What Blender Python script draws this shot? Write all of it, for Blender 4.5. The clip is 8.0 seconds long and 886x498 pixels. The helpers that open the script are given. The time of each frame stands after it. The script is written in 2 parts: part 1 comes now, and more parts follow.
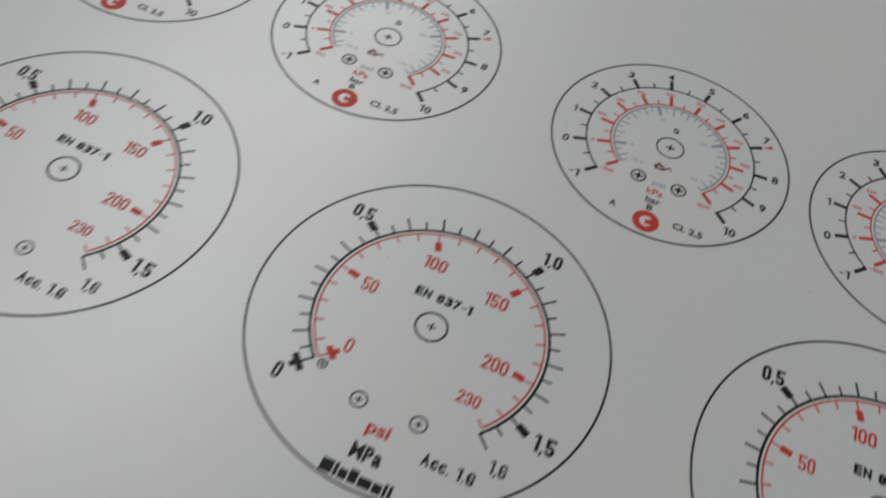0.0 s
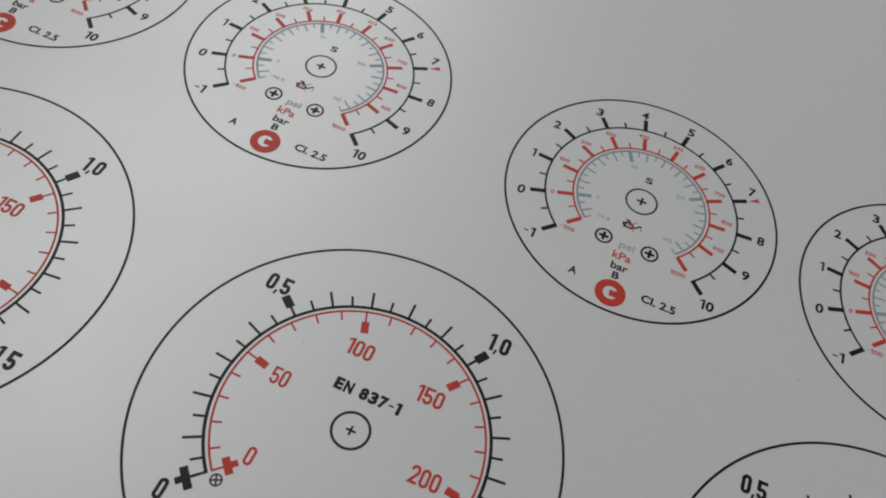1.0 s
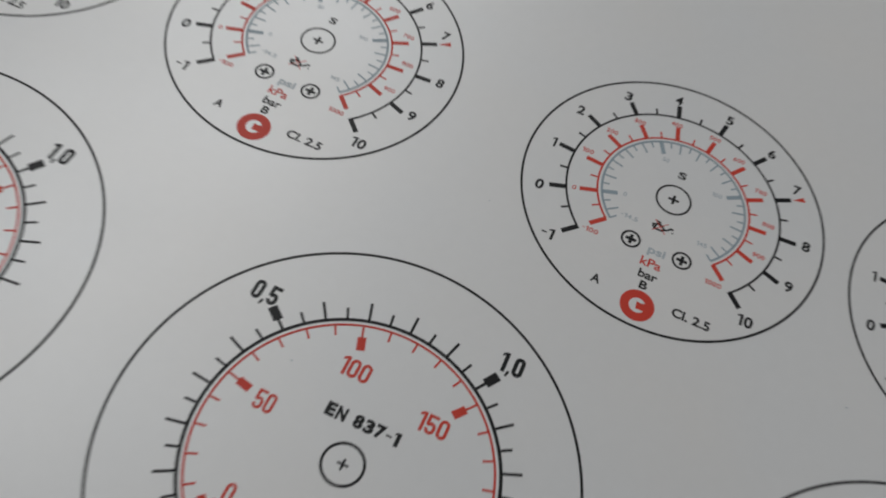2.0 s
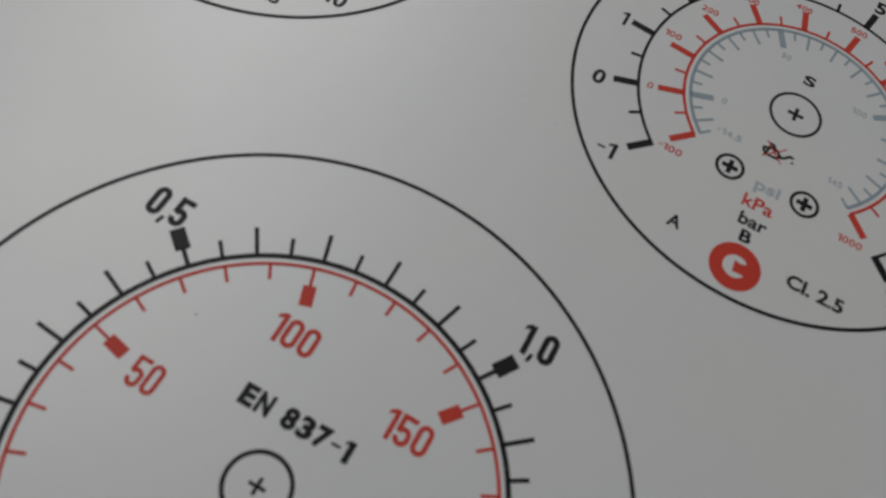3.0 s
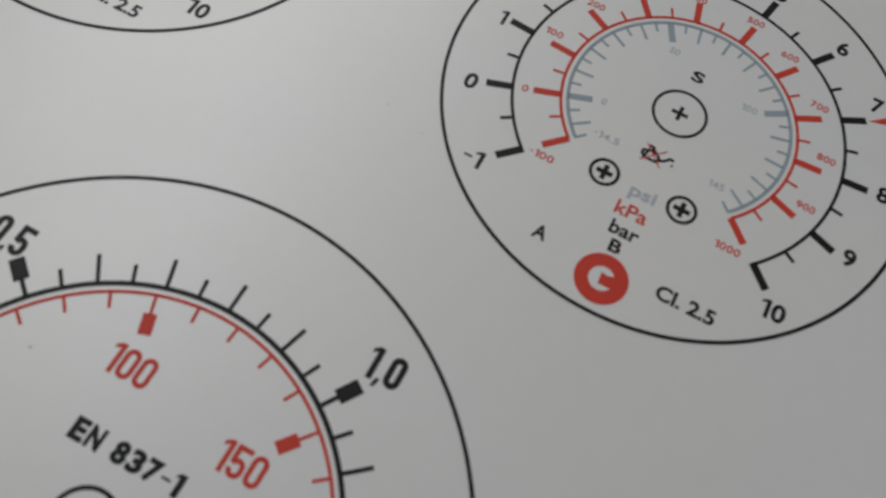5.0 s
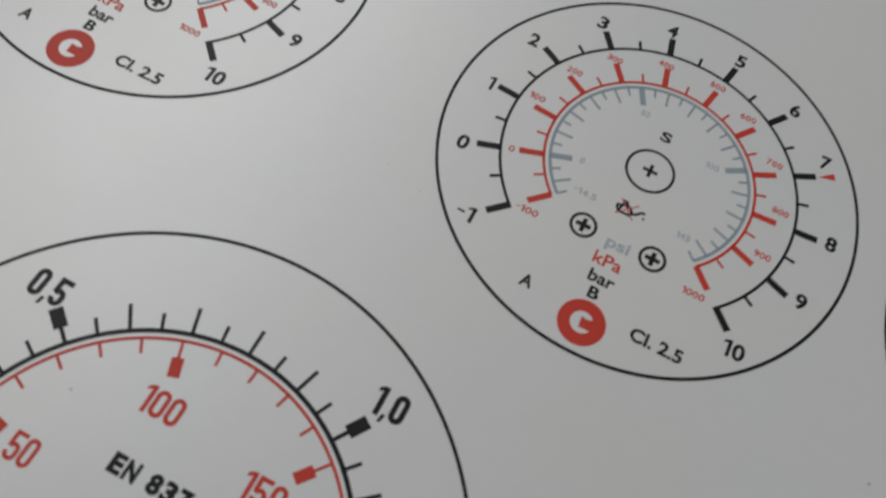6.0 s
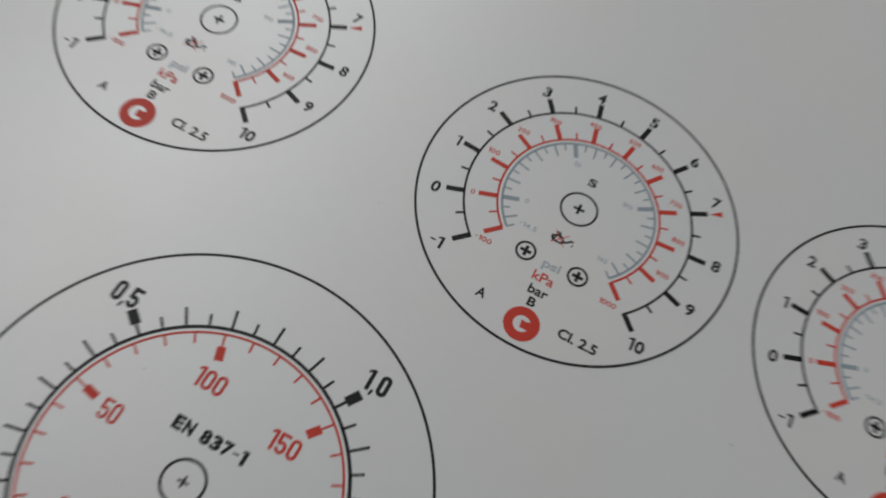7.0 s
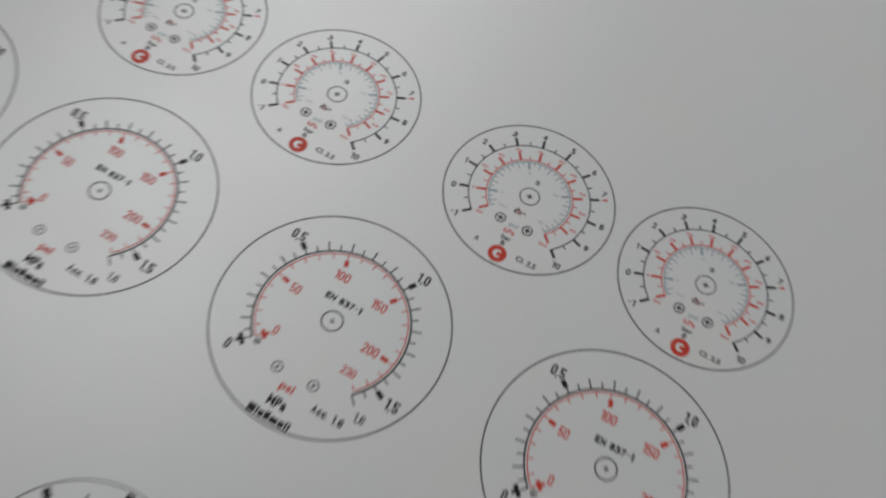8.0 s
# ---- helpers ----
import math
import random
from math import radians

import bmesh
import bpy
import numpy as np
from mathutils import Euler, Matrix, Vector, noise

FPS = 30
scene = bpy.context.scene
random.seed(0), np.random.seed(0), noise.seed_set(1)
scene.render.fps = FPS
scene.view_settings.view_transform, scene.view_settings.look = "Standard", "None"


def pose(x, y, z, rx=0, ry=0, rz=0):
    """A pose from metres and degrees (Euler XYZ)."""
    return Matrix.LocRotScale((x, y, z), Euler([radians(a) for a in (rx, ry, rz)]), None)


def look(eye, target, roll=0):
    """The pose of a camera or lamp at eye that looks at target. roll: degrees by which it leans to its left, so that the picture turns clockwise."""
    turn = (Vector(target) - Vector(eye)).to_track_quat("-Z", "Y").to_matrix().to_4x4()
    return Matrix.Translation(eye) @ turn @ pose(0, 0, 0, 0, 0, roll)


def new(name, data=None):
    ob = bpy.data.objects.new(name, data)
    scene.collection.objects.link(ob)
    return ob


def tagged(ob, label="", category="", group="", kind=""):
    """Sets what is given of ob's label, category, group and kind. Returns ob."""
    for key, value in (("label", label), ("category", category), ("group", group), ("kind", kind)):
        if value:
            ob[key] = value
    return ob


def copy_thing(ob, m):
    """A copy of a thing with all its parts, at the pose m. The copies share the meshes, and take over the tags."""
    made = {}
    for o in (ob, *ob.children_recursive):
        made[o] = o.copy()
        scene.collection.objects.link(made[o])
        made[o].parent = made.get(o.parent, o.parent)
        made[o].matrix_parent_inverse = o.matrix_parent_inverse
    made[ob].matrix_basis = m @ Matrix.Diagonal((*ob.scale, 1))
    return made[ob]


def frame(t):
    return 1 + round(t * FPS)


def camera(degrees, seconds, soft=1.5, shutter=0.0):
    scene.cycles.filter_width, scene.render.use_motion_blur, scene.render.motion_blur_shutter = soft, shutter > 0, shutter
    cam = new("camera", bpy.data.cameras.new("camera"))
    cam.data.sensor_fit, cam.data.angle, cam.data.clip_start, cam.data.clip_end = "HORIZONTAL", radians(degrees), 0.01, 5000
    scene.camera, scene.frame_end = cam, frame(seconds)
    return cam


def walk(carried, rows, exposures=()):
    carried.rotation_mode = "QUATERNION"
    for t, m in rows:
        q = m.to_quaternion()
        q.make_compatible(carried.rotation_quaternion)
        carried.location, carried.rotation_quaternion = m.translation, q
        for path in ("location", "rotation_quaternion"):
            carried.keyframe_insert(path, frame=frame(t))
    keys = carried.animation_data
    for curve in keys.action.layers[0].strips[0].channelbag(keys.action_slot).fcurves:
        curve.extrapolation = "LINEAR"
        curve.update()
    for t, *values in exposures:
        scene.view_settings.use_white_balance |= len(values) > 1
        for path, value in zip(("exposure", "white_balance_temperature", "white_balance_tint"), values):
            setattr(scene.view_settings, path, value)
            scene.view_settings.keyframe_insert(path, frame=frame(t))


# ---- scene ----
# One unit is the radius at which the black scale blocks of the large dial sit; the large dial is 60 mm wide.
UNIT = 0.0226
cam = camera(55.514, 8.0, soft=1.9, shutter=0.6)
cam.data.dof.use_dof, cam.data.dof.focus_distance, cam.data.dof.aperture_fstop = True, 0.135, 49.0
# seconds, place of the eye in units over the sheet, turn in degrees
ROWS = [
    (0.0, 0.6946, -3.0803, 5.3003, 35.58, -6.74, 22.57),
    (0.2, 0.7856, -2.6891, 5.2522, 35.59, -6.22, 22.35),
    (0.4, 0.7732, -2.2849, 5.3109, 35.22, -6.19, 22.18),
    (0.5, 0.7293, -2.1222, 5.2918, 35.13, -6.41, 22.15),
    (1.0, 0.6805, -1.8669, 4.9378, 34.2, -7.63, 22.59),
    (1.5, 0.5514, -2.0132, 4.9656, 33.47, -7.84, 22.7),
    (1.7, 0.5093, -1.8014, 4.9313, 32.72, -7.71, 22.82),
    (2.8, 0.4787, -0.3196, 3.0968, 26.75, -7.56, 27.8),
    (3.0, 0.4633, -0.3743, 3.0027, 26.32, -7.8, 28.24),
    (3.5, 0.5039, -0.3014, 3.0945, 25.14, -7.72, 28.47),
    (4.0, 0.829, 0.0848, 3.1413, 25.02, -5.95, 27.65),
    (4.5, 0.8833, 0.1078, 3.093, 24.09, -5.72, 28.37),
    (4.7, 0.9855, 0.1442, 3.0711, 24.42, -5.18, 28.21),
    (5.8, 0.943, 0.1204, 3.3311, 24.22, -6.43, 27.02),
    (6.0, 0.8834, 0.052, 3.4797, 25.63, -6.76, 26.88),
    (6.5, 1.0428, 0.0471, 3.6944, 25.84, -6.78, 27.17),
    (7.0, 1.1179, -0.4157, 4.6619, 26.49, -7.08, 27.24),
    (7.5, 1.501, -1.4623, 6.5366, 27.74, -6.78, 27.7),
    (8.0, 1.9635, -3.1199, 8.6706, 28.07, -6.39, 28.12),
]
# the automatic exposure drops a little while the lens is close to the sheet, and the balance turns slightly warmer
EXPOSURES = [(0.0, -0.03, 6465, 10), (0.5, -0.085, 6470, 10), (1.0, -0.02, 6465, 10), (1.7, -0.01, 6465, 10), (2.8, -0.27, 6490, 10), (3.5, -0.29, 6580, 10),
             (4.0, -0.45, 6690, 10), (4.5, -0.24, 6600, 10), (6.0, 0.0, 6500, 10), (6.5, -0.11, 6490, 10), (7.0, -0.09, 6480, 10), (7.5, 0.0, 6465, 10), (8.0, -0.03, 6465, 10)]
walk(cam, [(t, pose(UNIT * x, UNIT * y, UNIT * z, rx, ry, rz)) for t, x, y, z, rx, ry, rz in ROWS], EXPOSURES)

# ---- light ----
world = bpy.data.worlds.new("world")
scene.world = world
world.use_nodes = True
sky = world.node_tree.nodes.new("ShaderNodeTexSky")
sky.sky_type, sky.sun_disc, sky.sun_elevation, sky.sun_rotation = "NISHITA", False, radians(35), radians(-60)
world.node_tree.links.new(sky.outputs["Color"], world.node_tree.nodes["Background"].inputs["Color"])
world.node_tree.nodes["Background"].inputs["Strength"].default_value = 0.1

ROOM_X, ROOM_Y, FLOOR_Z, CEIL_Z = (-0.65, 1.5), (-1.2, 2.40), -0.78, 1.76
# No window is seen: opening and lamp are added, fitted to the sheet's gradient.
WIN_Y, WIN_Z = (0.02, 2.11), (0.80, 1.56)

day = bpy.data.lights.new("assumed_window_light", "AREA")
day.shape, day.size, day.size_y, day.energy = "RECTANGLE", WIN_Y[1] - WIN_Y[0], WIN_Z[1] - WIN_Z[0], 34.2
day.color = (0.975, 0.98, 0.962)
day_ob = new("assumed_window_light", day)
mid = (ROOM_X[0] - 0.02, sum(WIN_Y) / 2, sum(WIN_Z) / 2)
day_ob.matrix_world = look(mid, (mid[0] + 1, mid[1], mid[2]))


# ---- materials ----
def material(name, colour, rough=0.5, spec=0.5, vary=0.0, scale=40.0, bump=0.0, bump_scale=400.0, rough_vary=0.0, tint=0.0, coat=0.0, coat_rough=0.4):
    """A surface with a slight change of tone at two scales, of gloss, and a fine relief."""
    m = bpy.data.materials.new(name)
    m.use_nodes = True
    nt = m.node_tree
    b = nt.nodes["Principled BSDF"]
    b.inputs["Roughness"].default_value = rough
    b.inputs["Specular IOR Level"].default_value = spec
    b.inputs["Coat Weight"].default_value, b.inputs["Coat Roughness"].default_value = coat, coat_rough
    b.inputs["Base Color"].default_value = (*colour, 1)
    co = nt.nodes.new("ShaderNodeTexCoord")

    def tex(s, detail):
        n = nt.nodes.new("ShaderNodeTexNoise")
        n.inputs["Scale"].default_value, n.inputs["Detail"].default_value = s, detail
        nt.links.new(co.outputs["Object"], n.inputs["Vector"])
        return n

    if vary:
        big, small = tex(scale, 3), tex(scale * 23, 4)
        add = nt.nodes.new("ShaderNodeMath")
        add.operation = "ADD"
        nt.links.new(big.outputs["Fac"], add.inputs[0])
        nt.links.new(small.outputs["Fac"], add.inputs[1])
        ramp = nt.nodes.new("ShaderNodeMapRange")
        ramp.inputs["From Min"].default_value, ramp.inputs["From Max"].default_value = 0.6, 1.4
        ramp.inputs["To Min"].default_value, ramp.inputs["To Max"].default_value = 1 - vary, 1 + vary
        nt.links.new(add.outputs[0], ramp.inputs["Value"])
        mul = nt.nodes.new("ShaderNodeVectorMath")
        mul.operation = "SCALE"
        mul.inputs[0].default_value = colour
        nt.links.new(ramp.outputs[0], mul.inputs["Scale"])
        if tint:
            cloud = tex(scale * 1.3, 2)
            mix = nt.nodes.new("ShaderNodeMix")
            mix.data_type = "RGBA"
            mix.inputs["A"].default_value = (colour[0] * (1 - tint), colour[1], colour[2] * (1 + tint), 1)
            mix.inputs["B"].default_value = (colour[0] * (1 + tint), colour[1], colour[2] * (1 - tint), 1)
            nt.links.new(cloud.outputs["Fac"], mix.inputs["Factor"])
            nt.links.new(mix.outputs["Result"], mul.inputs[0])
        nt.links.new(mul.outputs[0], b.inputs["Base Color"])
    if rough_vary:
        smear = tex(scale * 1.7, 5)
        rr = nt.nodes.new("ShaderNodeMapRange")
        rr.inputs["To Min"].default_value, rr.inputs["To Max"].default_value = rough - rough_vary, rough + rough_vary
        nt.links.new(smear.outputs["Fac"], rr.inputs["Value"])
        nt.links.new(rr.outputs[0], b.inputs["Roughness"])
    if bump:
        n = tex(bump_scale, 3)
        bp = nt.nodes.new("ShaderNodeBump")
        bp.inputs["Strength"].default_value, bp.inputs["Distance"].default_value = bump, 0.0005
        nt.links.new(n.outputs["Fac"], bp.inputs["Height"])
        nt.links.new(bp.outputs[0], b.inputs["Normal"])
    return m


WHITE = material("white_printed_film", (0.78, 0.78, 0.78), 0.42, 1.0, 0.015, 22, 0.04, 900, 0.06, tint=0.03, coat=0.6, coat_rough=0.5)
BLACK = material("black_ink", (0.012, 0.012, 0.013), 0.50, 0.22, 0.10, 300)
RED = material("red_ink", (0.65, 0.062, 0.040), 0.50, 0.22, 0.06, 300)
GREY = material("blue_grey_ink", (0.33, 0.40, 0.45), 0.50, 0.22, 0.06, 300)
PALE = material("pale_grey_ink", (0.47, 0.52, 0.56), 0.50, 0.22, 0.05, 300)
# Unseen walls and ceiling, darkened to imitate shade from the hand-held camera.
SHADE_WALL = material("shade_grey_wall", (0.12, 0.12, 0.12), 0.9, 0.2, 0.04, 3, 0.1, 60)
SHADE_CEILING = material("shade_grey_ceiling", (0.145, 0.145, 0.145), 0.9, 0.2, 0.03, 3)
FLOORING = material("grey_floor", (0.22, 0.21, 0.20), 0.6, 0.4, 0.10, 4, 0.1, 60)
BENCH = material("bench_laminate", (0.45, 0.44, 0.42), 0.5, 0.4, 0.05, 12)


# ---- shapes ----
FACE, INK = 0.00002, 0.00003   # thickness of a dial's film and of a print layer


def link(name, mesh, mat, parent=None, m=None, label=""):
    ob = new(name, mesh)
    if not mesh.materials:
        mesh.materials.append(mat)
    if parent:
        ob.parent = parent
    if m is not None:
        ob.matrix_basis = m
    if label:
        ob["label"] = label
    return ob


def box(name, x, y, z):
    bm = bmesh.new()
    bmesh.ops.create_cube(bm, size=1, matrix=Matrix.LocRotScale(
        (sum(x) / 2, sum(y) / 2, sum(z) / 2), None, (x[1] - x[0], y[1] - y[0], z[1] - z[0])))
    me = bpy.data.meshes.new(name)
    bm.to_mesh(me)
    bm.free()
    return me


def prisms(name, outlines, z0=FACE, z1=FACE + INK):
    """One mesh of flat prisms over outlines in units, counter-clockwise."""
    verts, faces = [], []
    for line in outlines:
        n, k = len(line), len(verts)
        verts += [(UNIT * x, UNIT * y, z0) for x, y in line] + [(UNIT * x, UNIT * y, z1) for x, y in line]
        faces.append([k + n + i for i in range(n)])
        faces.append([k + i for i in reversed(range(n))])
        faces += [(k + i, k + (i + 1) % n, k + n + (i + 1) % n, k + n + i) for i in range(n)]
    me = bpy.data.meshes.new(name)
    me.from_pydata(verts, [], faces)
    return me


def band(name, r0, r1, a0=0.0, a1=360.0, steps=160, z0=FACE, z1=FACE + INK):
    """A printed ring, or a stretch of one, between two radii and two angles."""
    whole = abs(a1 - a0) >= 359.9
    n = steps if whole else steps + 1
    verts, faces = [], []
    for i in range(n):
        a = radians(a0 + (a1 - a0) * i / steps)
        for r, z in ((r0, z0), (r1, z0), (r1, z1), (r0, z1)):
            verts.append((UNIT * r * math.cos(a), UNIT * r * math.sin(a), z))
    for i in range(steps):
        j = (i + 1) % n
        for k in range(4):
            faces.append((4 * i + k, 4 * i + (k + 1) % 4, 4 * j + (k + 1) % 4, 4 * j + k))
    if not whole:
        faces += [(3, 2, 1, 0), (4 * n - 4, 4 * n - 3, 4 * n - 2, 4 * n - 1)]
    me = bpy.data.meshes.new(name)
    me.from_pydata(verts, [], faces)
    return me


def rect(x0, x1, y0, y1):
    return [(x0, y0), (x1, y0), (x1, y1), (x0, y1)]


def disc(r, cx=0.0, cy=0.0, n=64):
    return [(cx + r * math.cos(2 * math.pi * i / n), cy + r * math.sin(2 * math.pi * i / n)) for i in range(n)]


def cross(size, width):
    s, w = size / 2, width / 2
    return [[(-s, -w), (-w, -w), (-w, -s), (w, -s), (w, -w), (s, -w), (s, w), (w, w), (w, s), (-w, s), (-w, w), (-s, w)]]


TEXTS = {}


def text_mesh(words, w, h, bold=0.0):
    """Printed words in the built-in font, fitted into a box of w by h units round the origin."""
    key = (words, w, h, bold)
    if key in TEXTS:
        return TEXTS[key]
    cu = bpy.data.curves.new("lettering", "FONT")
    cu.body, cu.size, cu.resolution_u, cu.offset = words, 1.0, 4, bold
    ob = bpy.data.objects.new("lettering", cu)
    scene.collection.objects.link(ob)
    bpy.context.view_layer.update()
    flat = bpy.data.meshes.new_from_object(ob.evaluated_get(bpy.context.evaluated_depsgraph_get()))
    bpy.data.objects.remove(ob)
    bpy.data.curves.remove(cu)
    bm = bmesh.new()
    bm.from_mesh(flat)
    bpy.data.meshes.remove(flat)
    bmesh.ops.remove_doubles(bm, verts=bm.verts, dist=1e-5)
    xs, ys = [v.co.x for v in bm.verts], [v.co.y for v in bm.verts]
    x0, x1, y0, y1 = min(xs), max(xs), min(ys), max(ys)
    for v in bm.verts:
        x, y = (v.co.x - x0) / (x1 - x0) - 0.5, (v.co.y - y0) / (y1 - y0) - 0.5
        v.co = (UNIT * w * x, UNIT * h * y, FACE)
    up = bmesh.ops.extrude_face_region(bm, geom=bm.faces[:])
    for g in up["geom"]:
        if isinstance(g, bmesh.types.BMVert):
            g.co.z = FACE + INK
    bmesh.ops.recalc_face_normals(bm, faces=bm.faces)
    for f in bm.faces:
        f.smooth = False
    me = bpy.data.meshes.new("lettering")
    bm.to_mesh(me)
    bm.free()
    TEXTS[key] = me
    return me


def arc(cx, cy, r, a0, a1, n=10):
    return [(cx + r * math.cos(radians(a0 + (a1 - a0) * i / n)), cy + r * math.sin(radians(a0 + (a1 - a0) * i / n))) for i in range(n + 1)]


def digit_lines(c, w, h, s):
    """Middle lines of a narrow technical digit w wide and h high, with a stroke of half width s; True where a line is closed."""
    r, m = w / 2 - s, w / 2
    top, low = arc(m, h - s - r, r, 180, 0), arc(m, s + r, r, 0, -180)
    if c == "0":
        return [(top + low, True)]
    if c == "2":
        return [([(s, 0.70 * h)] + top + [(w - s, 0.64 * h), (w - s - 0.08 * w, 0.56 * h), (s * 1.15, s), (w, s)], False)]
    if c == "3":
        bend = min(r, 0.11 * h)
        return [([(s, 0.80 * h)] + top + arc(w - s - bend, 0.53 * h + bend, bend, 0, -90, 5) + [(0.40 * w, 0.53 * h)], False),
                ([(0.40 * w, 0.53 * h)] + arc(w - s - bend, 0.53 * h - bend, bend, 90, 0, 5) + low + [(s, 0.20 * h)], False)]
    if c == "5":
        return [([(w, h - s), (s, h - s), (s, 0.44 * h)], False), (arc(m, 0.62 * h - s - r, r, 165, 0) + low + [(s, 0.27 * h)], False)]
    if c == "6":
        return [([(w - s, 0.81 * h)] + list(reversed(top)) + [(s, s + r)], False), (arc(m, 0.59 * h - s - r, r, 180, 0) + low, True)]
    if c == "7":
        return [([(0, h - s), (w - s, h - s), (w - s, 0.84 * h), (0.40 * w, 0)], False)]
    bend = min(r, 0.24 * h - s / 2)   # an eight
    return [(arc(m, h - s - bend, bend, 180, 0) + arc(m, 0.53 * h + bend, bend, 0, -180), True),
            (arc(m, 0.53 * h - bend, bend, 180, 0) + low, True)]


def stroke_mesh(lines, s, x0, y0):
    """Printed strokes of half width s along middle lines, with mitred bends and blunt ends."""
    verts, faces = [], []
    for layer, (line, closed) in enumerate(lines):
        line = [p for i, p in enumerate(line) if i == 0 or math.dist(p, line[i - 1]) > 1e-6]
        if closed and math.dist(line[0], line[-1]) < 1e-6:
            line.pop()
        n, k, z1 = len(line), len(verts), FACE + INK + layer * 1e-6
        for i, (x, y) in enumerate(line):
            before = line[i - 1] if i or closed else None
            after = line[(i + 1) % n] if i < n - 1 or closed else None
            ways = [Vector((b[0] - a[0], b[1] - a[1])).normalized() for a, b in ((before, (x, y)), ((x, y), after)) if a and b]
            side = Vector((-sum(v.y for v in ways), sum(v.x for v in ways))).normalized()
            reach = s / max(0.5, side.dot(Vector((-ways[0].y, ways[0].x))))
            for f, z in ((1, FACE), (-1, FACE), (-1, z1), (1, z1)):
                verts.append((UNIT * (x0 + x + f * reach * side.x), UNIT * (y0 + y + f * reach * side.y), z))
        for i in range(n if closed else n - 1):
            j = (i + 1) % n
            faces += [(k + 4 * i + e, k + 4 * i + (e + 1) % 4, k + 4 * j + (e + 1) % 4, k + 4 * j + e) for e in range(4)]
        if not closed:
            faces += [(k + 3, k + 2, k + 1, k), (k + 4 * n - 4, k + 4 * n - 3, k + 4 * n - 2, k + 4 * n - 1)]
    me = bpy.data.meshes.new("digit")
    me.from_pydata(verts, [], faces)
    return me


def numeral_mesh(words, w, h, bold, weight=0.0):
    """A condensed printed number, its signs set upright at an even pitch. With a weight (the stroke over the width of a
    digit) the digits are narrow technical ones, else those of the built-in font; a one gets its flag."""
    key = (words, w, h, bold, weight)
    if key in TEXTS:
        return TEXTS[key]
    low = {"a": 0.76, "c": 0.76}   # height of small letters
    pitch = {" ": 0.52, "M": 1.45, "c": 0.85, ",": 0.30, ".": 0.30, "-": 0.62, "1": 0.66}
    sizes = [pitch.get(c, 1.0) for c in words]
    gap = 0.15
    unit_w = w / (sum(sizes) + gap * (len(words) - 1))
    bm, x = bmesh.new(), -w / 2
    for c, size in zip(words, sizes):
        gw = size * unit_w
        if c == " ":
            x += gw + gap * unit_w
            continue
        if weight and c in "0235678":
            half = 0.5 * weight * unit_w
            glyph, dx, dy = stroke_mesh(digit_lines(c, gw, h, half), half, 0, -h / 2), x, 0.0
        elif weight and c == ",":
            glyph, dx, dy = prisms("comma", [[(-0.10 * gw, -0.15 * h), (0.65 * gw, -0.15 * h), (1.10 * gw, 0.13 * h), (0.25 * gw, 0.13 * h)]]), x, -h / 2
        elif weight and c == "1":
            t = weight * unit_w
            glyph = prisms("one", [rect(gw - t, gw, -h / 2, h / 2), [(0, h * 0.25), (gw - t, h * 0.34), (gw - t, h / 2), (0, h * 0.39)]])
            dx, dy = x, 0.0
        elif c == "1":
            t = 0.42 * unit_w if bold > 0.035 else 0.30 * unit_w
            glyph = prisms("one", [rect(gw - t, gw, -h / 2, h / 2), [(0, h * 0.24), (gw - t, h * 0.32), (gw - t, h / 2), (0, h * 0.36)]])
            dx, dy = x, 0.0
        elif c in ",.":
            glyph, dx, dy = text_mesh(c, gw, h * (0.30 if c == "," else 0.17), bold), x + gw / 2, -h * (0.50 if c == "," else 0.415)
        elif c == "-":
            glyph, dx, dy = prisms("dash", [rect(0, gw, -h * 0.06, h * 0.06)]), x, 0.0
        else:
            tall = low.get(c, 1.0)
            glyph, dx, dy = text_mesh(c, gw, h * tall, 0.028 if c == "M" else bold), x + gw / 2, -h * (1 - tall) / 2
        piece = glyph.copy()
        piece.transform(Matrix.Translation((UNIT * dx, UNIT * dy, 0)))
        bm.from_mesh(piece)
        bpy.data.meshes.remove(piece)
        x += gw + gap * unit_w
    me = bpy.data.meshes.new("numeral")
    bm.to_mesh(me)
    bm.free()
    TEXTS[key] = me
    return me


def spot(x, y, turn=0.0):
    return pose(UNIT * x, UNIT * y, 0, 0, 0, turn)


# ---- the added, unseen room ----
tagged(link("floor", box("floor", (ROOM_X[0] - 0.2, ROOM_X[1] + 0.2), (ROOM_Y[0] - 0.2, ROOM_Y[1] + 0.2), (FLOOR_Z - 0.1, FLOOR_Z)), FLOORING),
       "plain grey floor of the room", "floor", kind="structure")
tagged(link("ceiling", box("ceiling", (ROOM_X[0] - 0.2, ROOM_X[1] + 0.2), (ROOM_Y[0] - 0.2, ROOM_Y[1] + 0.2), (CEIL_Z, CEIL_Z + 0.1)), SHADE_CEILING),
       "plain unseen ceiling, darkened to deepen shade on the sheet", "ceiling", kind="structure")
for name, x, y in (("wall_east", (ROOM_X[1], ROOM_X[1] + 0.2), ROOM_Y),
                   ("wall_north", (ROOM_X[0] - 0.2, ROOM_X[1] + 0.2), (ROOM_Y[1], ROOM_Y[1] + 0.2)),
                   ("wall_south", (ROOM_X[0] - 0.2, ROOM_X[1] + 0.2), (ROOM_Y[0] - 0.2, ROOM_Y[0]))):
    tagged(link(name, box(name, x, y, (FLOOR_Z, CEIL_Z)), SHADE_WALL), "plain unseen wall, darkened to deepen shade on the sheet", "wall", kind="structure")


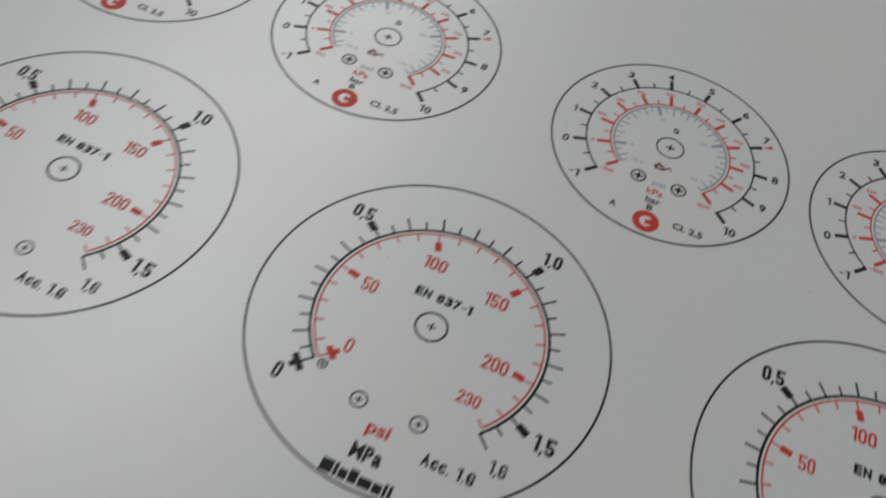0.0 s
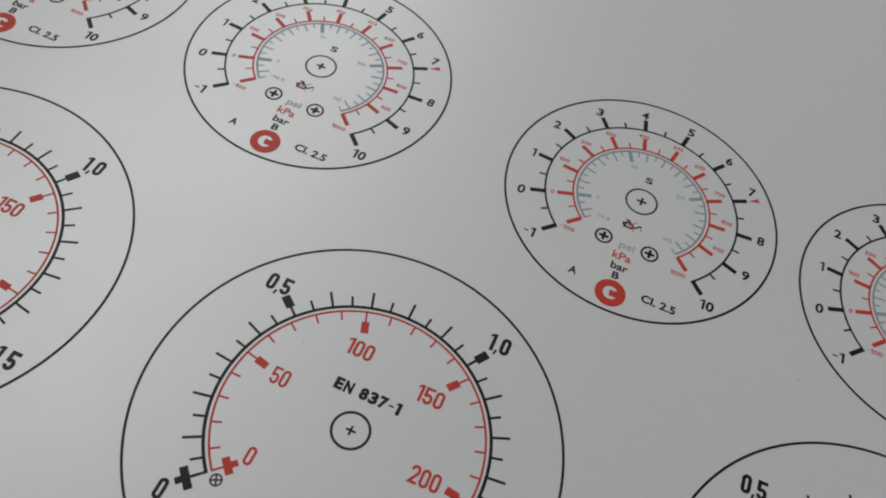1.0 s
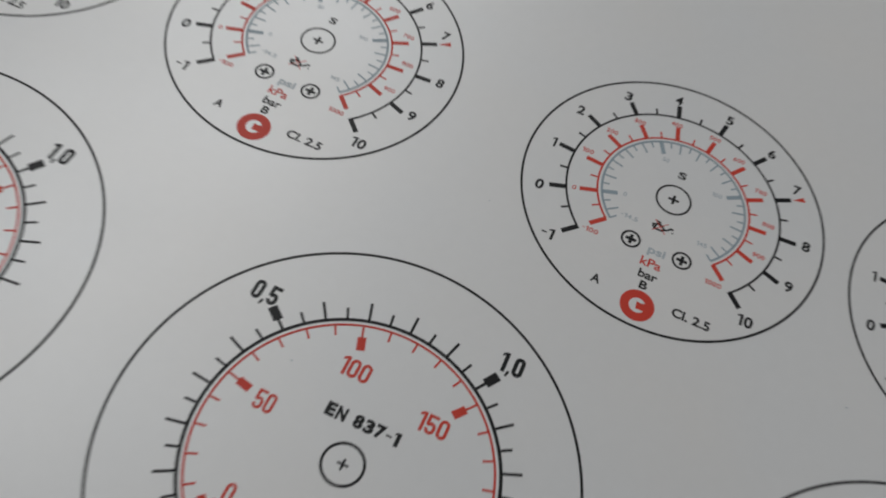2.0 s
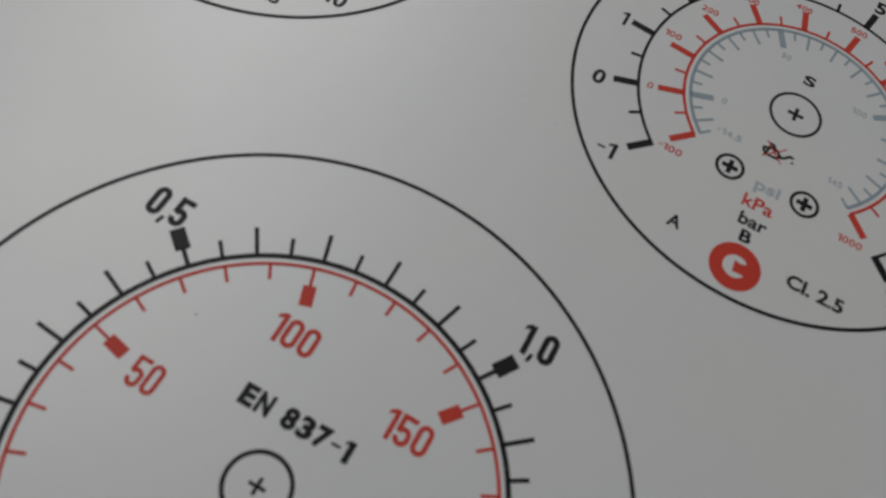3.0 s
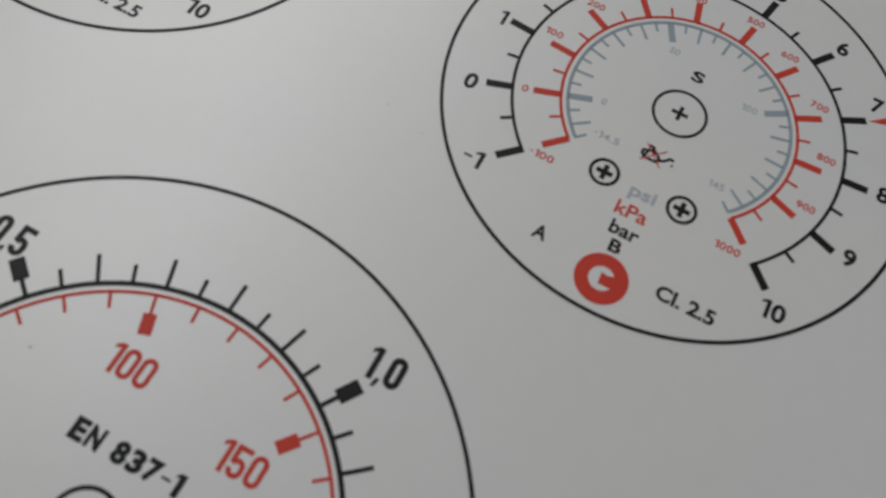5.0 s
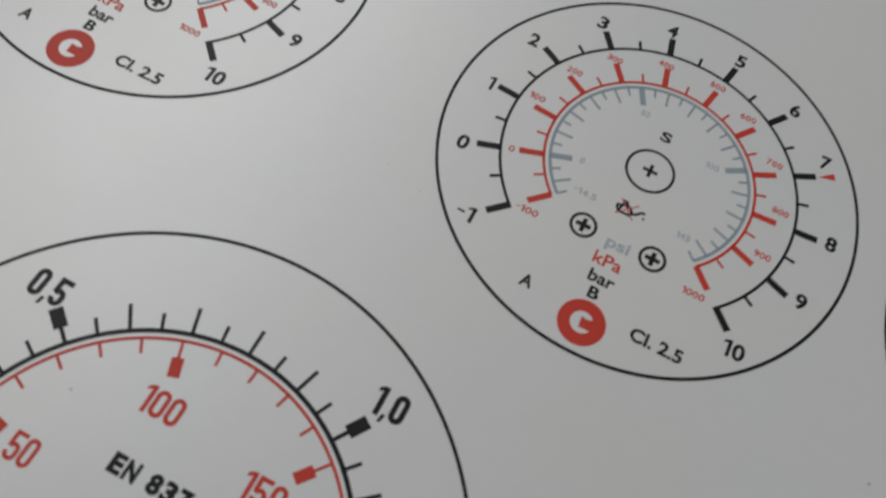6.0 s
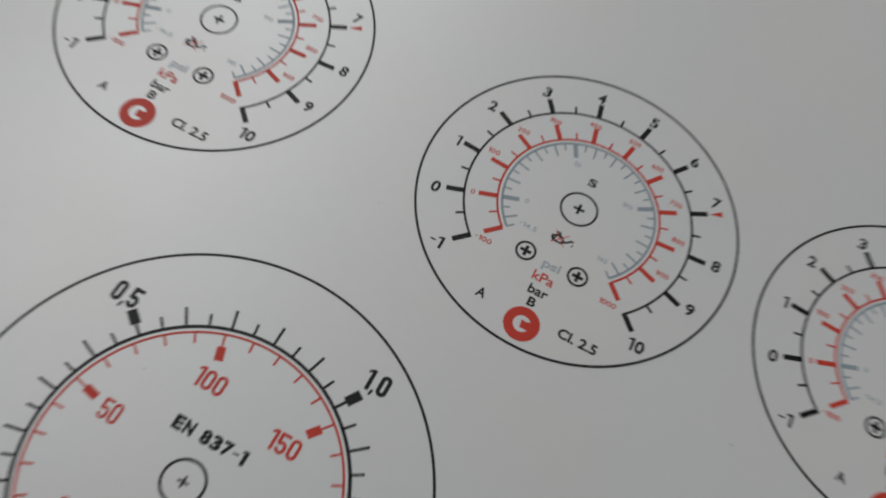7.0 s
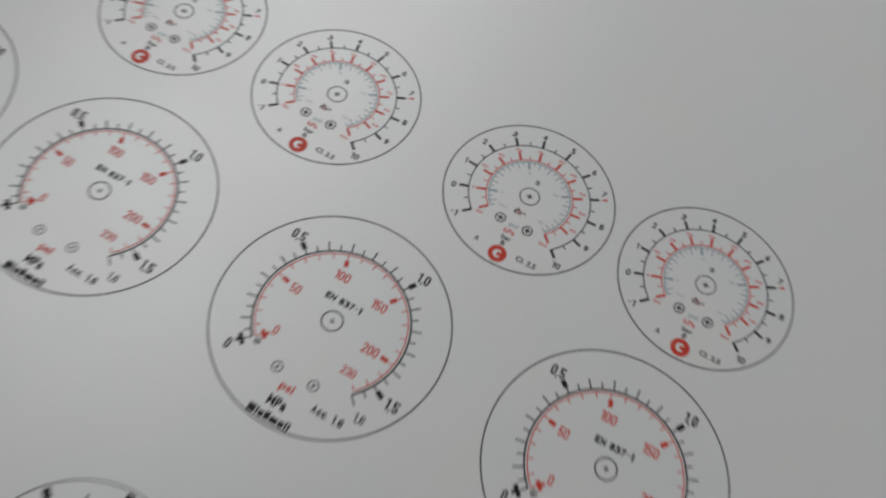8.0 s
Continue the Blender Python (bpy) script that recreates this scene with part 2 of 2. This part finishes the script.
def opening_wall():
    """The unseen wall with the assumed window's opening: four blocks round the hole, in one mesh."""
    x = (ROOM_X[0] - 0.2, ROOM_X[0])
    bm = bmesh.new()
    for y, z in ((ROOM_Y, (FLOOR_Z, WIN_Z[0])), (ROOM_Y, (WIN_Z[1], CEIL_Z)),
                 ((ROOM_Y[0], WIN_Y[0]), WIN_Z), ((WIN_Y[1], ROOM_Y[1]), WIN_Z)):
        bmesh.ops.create_cube(bm, size=1, matrix=Matrix.LocRotScale(
            (sum(x) / 2, sum(y) / 2, sum(z) / 2), None, (x[1] - x[0], y[1] - y[0], z[1] - z[0])))
    me = bpy.data.meshes.new("wall_west")
    bm.to_mesh(me)
    bm.free()
    return me


tagged(link("wall_west", opening_wall(), SHADE_WALL), "added unseen dark grey wall with an assumed window hole", "wall", kind="structure")


# ---- the support ----
SHEET_X, SHEET_Y, SHEET_T = (-8.6, 8.0), (-6.0, 10.5), 0.0008


def workbench():
    root = new("workbench")
    link("benchtop", box("benchtop", (-0.6, 0.6), (-0.35, 0.45), (-0.03 - SHEET_T, -SHEET_T)), BENCH, root)
    leg = box("leg", (-0.025, 0.025), (-0.025, 0.025), (FLOOR_Z, -0.03 - SHEET_T))
    for x in (-0.55, 0.55):
        for y in (-0.30, 0.40):
            link("leg", leg, BENCH, root, pose(x, y, 0))
    return tagged(root, "plain light grey workbench under the printed sheet", "workbench")


workbench()


def printed_sheet():
    """A flat sheet with rounded corners and a slightly eased upper edge."""
    x0, x1, y0, y1, r = SHEET_X[0] * UNIT, SHEET_X[1] * UNIT, SHEET_Y[0] * UNIT, SHEET_Y[1] * UNIT, 0.004
    rim = []
    for cx, cy, a0 in ((x1 - r, y1 - r, 0), (x0 + r, y1 - r, 90), (x0 + r, y0 + r, 180), (x1 - r, y0 + r, 270)):
        rim += [(cx, cy, radians(a0 + 15 * i)) for i in range(7)]
    verts, n = [], len(rim)
    for inset, z in ((0, -SHEET_T), (0, -0.00015), (0.00015, 0)):
        verts += [(cx + (r - inset) * math.cos(a), cy + (r - inset) * math.sin(a), z) for cx, cy, a in rim]
    faces = [list(reversed(range(n))), [2 * n + i for i in range(n)]]
    for k in (0, n):
        faces += [(k + i, k + (i + 1) % n, k + n + (i + 1) % n, k + n + i) for i in range(n)]
    me = bpy.data.meshes.new("printed_sheet")
    me.from_pydata(verts, [], faces)
    return link("printed_sheet", me, WHITE)


tagged(printed_sheet(), "smooth satin white sheet printed with rows of gauge dials", "printed sheet")


# ---- the large dial: MPa outside in black, psi inside in red ----
def big_dial(x, y):
    root = new("large_gauge_dial")
    root.matrix_basis = spot(x, y)
    turn = lambda mpa: 225 - 270 * mpa / 1.6
    zero = 222.6   # both scales begin a little late, beside the stop mark
    turn_psi = lambda psi: turn(psi * 0.00689476)
    link("dial_face", prisms("dial_face", [disc(1.333, n=160)], 0, FACE), WHITE, root, label="white satin dial face")
    link("outline", band("outline", 1.327, 1.344, steps=200), BLACK, root, label="thin black outline circle")

    outer = link("pressure_scale", band("pressure_scale", 0.866, 0.887, turn(1.6), zero), BLACK, root, label="black megapascal scale arc")
    long_tick = prisms("tick_mark", [rect(0.876, 0.999, -0.0085, 0.0085)])
    short_tick = prisms("tick_mark", [rect(0.876, 0.956, -0.008, 0.008)])
    block_tick = prisms("tick_mark", [rect(0.876, 0.960, -0.009, 0.009), rect(0.952, 1.046, -0.030, 0.030)])
    plus_tick = prisms("tick_mark", [rect(0.868, 0.970, -0.0085, 0.0085), rect(0.967, 1.018, -0.071, 0.071), rect(1.017, 1.056, -0.021, 0.021)])
    for i in range(33):
        mesh = plus_tick if i == 0 else block_tick if i in (10, 20, 30) else long_tick if i % 2 == 0 else short_tick
        link("tick_mark", mesh, BLACK, outer, spot(0, 0, turn(i * 0.05) if i else zero))
    for words, px, py, w in (("0", -0.825, -0.784, 0.060), ("0,5", -0.888, 0.730, 0.168), ("1,0", 0.630, 0.974, 0.150),
                             ("1,5", 1.055, -0.511, 0.155), ("1,6", 0.824, -0.806, 0.125)):
        link("numeral", numeral_mesh(words, w, 0.100 if words == "1,6" else 0.130, 0.045, 0.30 if words == "1,6" else 0.37), BLACK, outer, spot(px, py))

    inner = link("psi_scale", band("psi_scale", 0.836, 0.850, turn_psi(230), zero), RED, root, label="red psi scale arc")
    red_tick = prisms("tick_mark", [rect(0.776, 0.843, -0.0065, 0.0065)])
    red_block = prisms("tick_mark", [rect(0.762, 0.843, -0.0065, 0.0065), rect(0.682, 0.767, -0.026, 0.026)])
    red_plus = prisms("tick_mark", [rect(0.773, 0.849, -0.0065, 0.0065), rect(0.727, 0.776, -0.055, 0.055),
                                    rect(0.688, 0.728, -0.020, 0.020)])
    for psi in range(0, 240, 10):
        mesh = red_plus if psi == 0 else red_block if psi % 50 == 0 else red_tick
        link("tick_mark", mesh, RED, inner, spot(0, 0, turn_psi(psi) if psi else zero))
    for words, px, py, w, h in (("0", -0.466, -0.401, 0.056, 0.120), ("50", -0.553, 0.128, 0.118, 0.120), ("100", -0.187, 0.528, 0.185, 0.120),
                                ("150", 0.356, 0.421, 0.185, 0.120), ("200", 0.536, -0.083, 0.195, 0.120), ("230", 0.459, -0.414, 0.172, 0.100)):
        link("numeral", numeral_mesh(words, w, h, 0.022, 0.305), RED, inner, spot(px, py))

    ring = link("centre_ring", band("centre_ring", 0.111, 0.128, steps=72), BLACK, root)
    link("centre_cross", prisms("centre_cross", cross(0.066, 0.014)), BLACK, ring)
    hole, plus = band("fixing_mark", 0.052, 0.065, steps=48), prisms("fixing_cross", cross(0.054, 0.013))
    for px, py in ((-0.224, -0.746), (0.220, -0.739)):
        mark = link("fixing_mark", hole, BLACK, root, spot(px, py))
        link("fixing_cross", plus, BLACK, mark)
    stop = link("stop_mark", band("stop_mark", 0.029, 0.039, steps=40), BLACK, root, spot(-0.569, -0.610, 25))
    link("stop_cross", prisms("stop_cross", cross(0.062, 0.011)), BLACK, stop)

    link("standard_text", numeral_mesh("EN 837-1", 0.455, 0.084, 0.055), BLACK, root, spot(-0.004, 0.254))
    link("unit_text", text_mesh("psi", 0.165, 0.125, 0.028), RED, root, spot(-0.006, -0.905))
    link("unit_text", numeral_mesh("MPa", 0.222, 0.118, 0.045), BLACK, root, spot(-0.006, -1.080))
    link("accuracy_text", numeral_mesh("Acc. 1.6", 0.375, 0.094, 0.055, 0.34), BLACK, root, spot(0.523, -0.945))
    # the maker's name stands as plain upright bars
    px = -0.252
    for w, h in ((0.085, 0.095), (0.026, 0.095), (0.058, 0.072), (0.060, 0.095), (0.090, 0.072), (0.062, 0.072), (0.024, 0.095), (0.024, 0.095)):
        link("maker_bar", prisms("maker_bar", [rect(px, px + w, -1.298, -1.298 + h)]), BLACK, root)
        px += w + 0.0105
    return tagged(root, "large white printed gauge dial with black and red pressure scales", "gauge dial", "large dials on the sheet")


# ---- the small dial: bar in black, kPa in red, psi in blue-grey ----
def small_dial(x, y):
    root = new("small_gauge_dial")
    root.matrix_basis = spot(x, y) @ Matrix.Diagonal((1.017, 1.017, 1, 1))
    turn = lambda bar: 225 - 270 * (bar + 1) / 11
    link("dial_face", prisms("dial_face", [disc(1.058, n=140)], 0, FACE), WHITE, root, label="white satin dial face")
    link("outline", band("outline", 1.048, 1.064, steps=180), BLACK, root, label="thin black outline circle")

    outer = link("bar_scale", band("bar_scale", 0.741, 0.756, turn(10), turn(-1)), BLACK, root, label="black bar scale arc")
    thick = prisms("tick_mark", [rect(0.742, 0.866, -0.0172, 0.0172)])
    thin = prisms("tick_mark", [rect(0.748, 0.806, -0.0078, 0.0078)])
    for i in range(23):
        v = -1 + i * 0.5
        link("tick_mark", thick if i % 2 == 0 else thin, BLACK, outer, spot(0, 0, turn(v)))
    for words, px, py, w in (("-1", -0.689, -0.672, 0.085), ("0", -0.872, -0.330, 0.058), ("1", -0.904, 0.060, 0.034), ("2", -0.826, 0.432, 0.056),
                             ("3", -0.552, 0.741, 0.056), ("4", -0.200, 0.899, 0.056), ("5", 0.195, 0.906, 0.056), ("6", 0.552, 0.755, 0.056),
                             ("7", 0.785, 0.522, 0.054), ("8", 0.933, 0.077, 0.056), ("9", 0.882, -0.296, 0.056), ("10", 0.668, -0.686, 0.105)):
        link("numeral", numeral_mesh(words, w, 0.084, 0.030), BLACK, outer, spot(px, py))

    middle = link("kilopascal_scale", band("kilopascal_scale", 0.526, 0.540, turn(10), turn(-1)), RED, root, label="red kilopascal scale arc")
    red_thick = prisms("tick_mark", [rect(0.532, 0.656, -0.0158, 0.0158)])
    red_thin = prisms("tick_mark", [rect(0.535, 0.590, -0.006, 0.006)])
    for i in range(23):
        v = -1 + i * 0.5
        link("tick_mark", red_thick if i % 2 == 0 else red_thin, RED, middle, spot(0, 0, turn(v)))
    for words, px, py in (("-100", -0.444, -0.512), ("0", -0.650, -0.240), ("100", -0.665, 0.107), ("200", -0.562, 0.360), ("300", -0.408, 0.550), ("400", -0.154, 0.662),
                          ("500", 0.136, 0.678), ("600", 0.342, 0.572), ("700", 0.548, 0.375), ("800", 0.656, 0.120), ("900", 0.645, -0.158), ("1000", 0.411, -0.516)):
        link("numeral", numeral_mesh(words, 0.028 * len(words), 0.036, 0.012), RED, middle, spot(px, py))

    inner = link("psi_scale", band("psi_scale", 0.494, 0.510, turn(10), turn(-1)), GREY, root, label="blue-grey psi scale arc")
    grey_major = prisms("tick_mark", [rect(0.392, 0.505, -0.015, 0.015)])
    grey_long = prisms("tick_mark", [rect(0.412, 0.505, -0.0060, 0.0060)])
    grey_short = prisms("tick_mark", [rect(0.450, 0.505, -0.0055, 0.0055)])
    for psi in (-14.5, *range(-10, 145, 5), 145):
        mesh = grey_major if psi in (0, 50, 100) else grey_long if psi % 10 == 0 else grey_short
        link("tick_mark", mesh, GREY, inner, spot(0, 0, turn(psi * 0.0689476)))
    for words, px, py in (("-14.5", -0.236, -0.284), ("0", -0.318, -0.121), ("50", -0.141, 0.309), ("100", 0.268, 0.190), ("145", 0.270, -0.258)):
        link("numeral", numeral_mesh(words, 0.024 * len(words), 0.034, 0.010), PALE, inner, spot(px, py))

    ring = link("centre_ring", band("centre_ring", 0.113, 0.127, steps=72), BLACK, root)
    link("centre_cross", prisms("centre_cross", cross(0.076, 0.018)), BLACK, ring)
    hole, plus = band("fixing_mark", 0.053, 0.068, steps=48), prisms("fixing_cross", cross(0.074, 0.022))
    for px in (-0.177, 0.179):
        mark = link("fixing_mark", hole, BLACK, root, spot(px, -0.448))
        link("fixing_cross", plus, BLACK, mark)

    for words, px, py, w, h, ink, bold in (("S", 0.004, 0.229, 0.058, 0.062, BLACK, 0.030), ("psi", 0.010, -0.474, 0.118, 0.078, PALE, 0.024),
                                           ("kPa", -0.002, -0.567, 0.140, 0.068, RED, 0.014), ("bar", 0.006, -0.663, 0.128, 0.066, BLACK, 0.022),
                                           ("B", -0.001, -0.746, 0.052, 0.062, BLACK, 0.030), ("A", -0.296, -0.843, 0.060, 0.066, BLACK, 0.030),
                                           ("Cl. 2.5", 0.345, -0.840, 0.252, 0.068, BLACK, 0.030)):
        link("unit_text" if len(words) == 3 else "class_text" if len(words) > 3 else "letter", text_mesh(words, w, h, bold), ink, root, spot(px, py))

    # red pointer at seven bar
    link("limit_mark", prisms("limit_mark", [[(0.880, 0), (0.968, -0.020), (0.968, 0.020)]]), RED, root, spot(0, 0, turn(7)), label="small red triangle")

    # a crossed-out oil can: hollow body with a cap, thumb piece, spout and a drop
    body = [(-0.036, -0.028), (0.020, -0.028), (0.028, -0.006), (0.010, 0.014), (-0.026, 0.016), (-0.030, 0.0)]
    can = link("oil_can_symbol", stroke_mesh([(body, True), ([(0.018, -0.020), (0.050, -0.006), (0.072, 0.018), (0.090, 0.016)], False),
                                              ([(-0.030, 0.010), (-0.050, 0.004), (-0.048, -0.014), (-0.034, -0.022)], False),
                                              ([(-0.022, 0.020), (0.008, 0.018)], False), ([(-0.006, 0.018), (-0.010, 0.036), (-0.032, 0.038)], False)], 0.0064, 0, 0),
               BLACK, root, spot(-0.024, -0.261), label="black oil can symbol")
    link("drop", prisms("drop", [[(0.082, -0.016), (0.096, -0.016), (0.089, 0.000)]]), BLACK, can)
    link("strike_out", prisms("strike_out", [[(-0.047, -0.045), (-0.043, -0.048), (0.049, 0.045), (0.045, 0.048)],
                                             [(-0.043, 0.048), (-0.047, 0.045), (0.043, -0.048), (0.047, -0.045)]], FACE, FACE + 1.5 * INK), RED, can)

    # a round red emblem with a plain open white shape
    emblem = link("emblem", prisms("emblem", [disc(0.112)]), RED, root, spot(0.004, -0.905), label="round solid red emblem")
    crescent = arc(0, 0, 0.0535, 36, 331, 48) + [(0.012, -0.026), (-0.005, -0.028), (-0.010, 0.027), (0.018, 0.022)]
    link("emblem_shape", prisms("emblem_shape", [crescent], FACE, FACE + 1.6 * INK), WHITE, emblem)
    return tagged(root, "small white printed gauge dial with black, red and grey scales", "gauge dial", "small dials on the sheet")


LARGE = ((0.0, 0.0), (-3.1484, 0.0214), (3.3402, 0.0288), (-6.0960, 0.0157))
SMALL = ((1.1998, 2.6471), (-1.5951, 2.7083), (3.5542, 2.6645), (-3.9945, 2.7837))
first = big_dial(*LARGE[0])
for x, y in LARGE[1:]:
    copy_thing(first, spot(x, y))
first = small_dial(*SMALL[0])
for x, y in SMALL[1:]:
    copy_thing(first, spot(x, y))


# ---- a third kind of dial, of which only the upper rim is seen ----
def rim_dial(x, y):
    root = new("plain_gauge_dial")
    root.matrix_basis = spot(x, y)
    link("dial_face", prisms("dial_face", [disc(1.075, n=140)], 0, FACE), WHITE, root, label="white satin dial face")
    link("outline", band("outline", 1.068, 1.081, steps=180), BLACK, root, label="thin black outline circle")
    block = prisms("block_mark", [rect(0.935, 1.045, -0.040, 0.040)])
    for a in (138, 92):
        link("block_mark", block, BLACK, root, spot(0, 0, a), label="heavy black block")
    link("tick_mark", prisms("tick_mark", [rect(0.86, 0.93, -0.012, 0.012)]), BLACK, root, spot(0, 0, 115.5))
    return tagged(root, "white printed gauge dial with black outline and heavy blocks", "gauge dial")


rim_dial(-0.665, -3.605)


def dust_speck(x, y, z, size, label):
    bm = bmesh.new()
    bmesh.ops.create_icosphere(bm, subdivisions=2, radius=size)
    for v in bm.verts:
        v.co = Vector((v.co.x * 1.5, v.co.y, v.co.z * 0.5)) * (1 + 0.3 * noise.noise(v.co * 9000 + Vector((x, y, 0))))
    low = min(v.co.z for v in bm.verts)
    for v in bm.verts:
        v.co.z -= low
    me = bpy.data.meshes.new("dust_speck")
    bm.to_mesh(me)
    bm.free()
    ob = link("dust_speck", me, GREY)
    ob.matrix_basis = pose(UNIT * x, UNIT * y, z, 0, 0, 30)
    return tagged(ob, label, "dust speck", "dust specks")


dust_speck(-0.540, 0.411, FACE, 0.00008, "tiny grey dust speck on the large dial")
dust_speck(2.608, 1.664, 0, 0.00010, "tiny grey dust speck on the bare white sheet")
for x, y in ((0.256, 1.956), (0.060, 2.010)):
    dust_speck(x, y, 0, 0.00005, "barely visible dust speck beside the small dial")
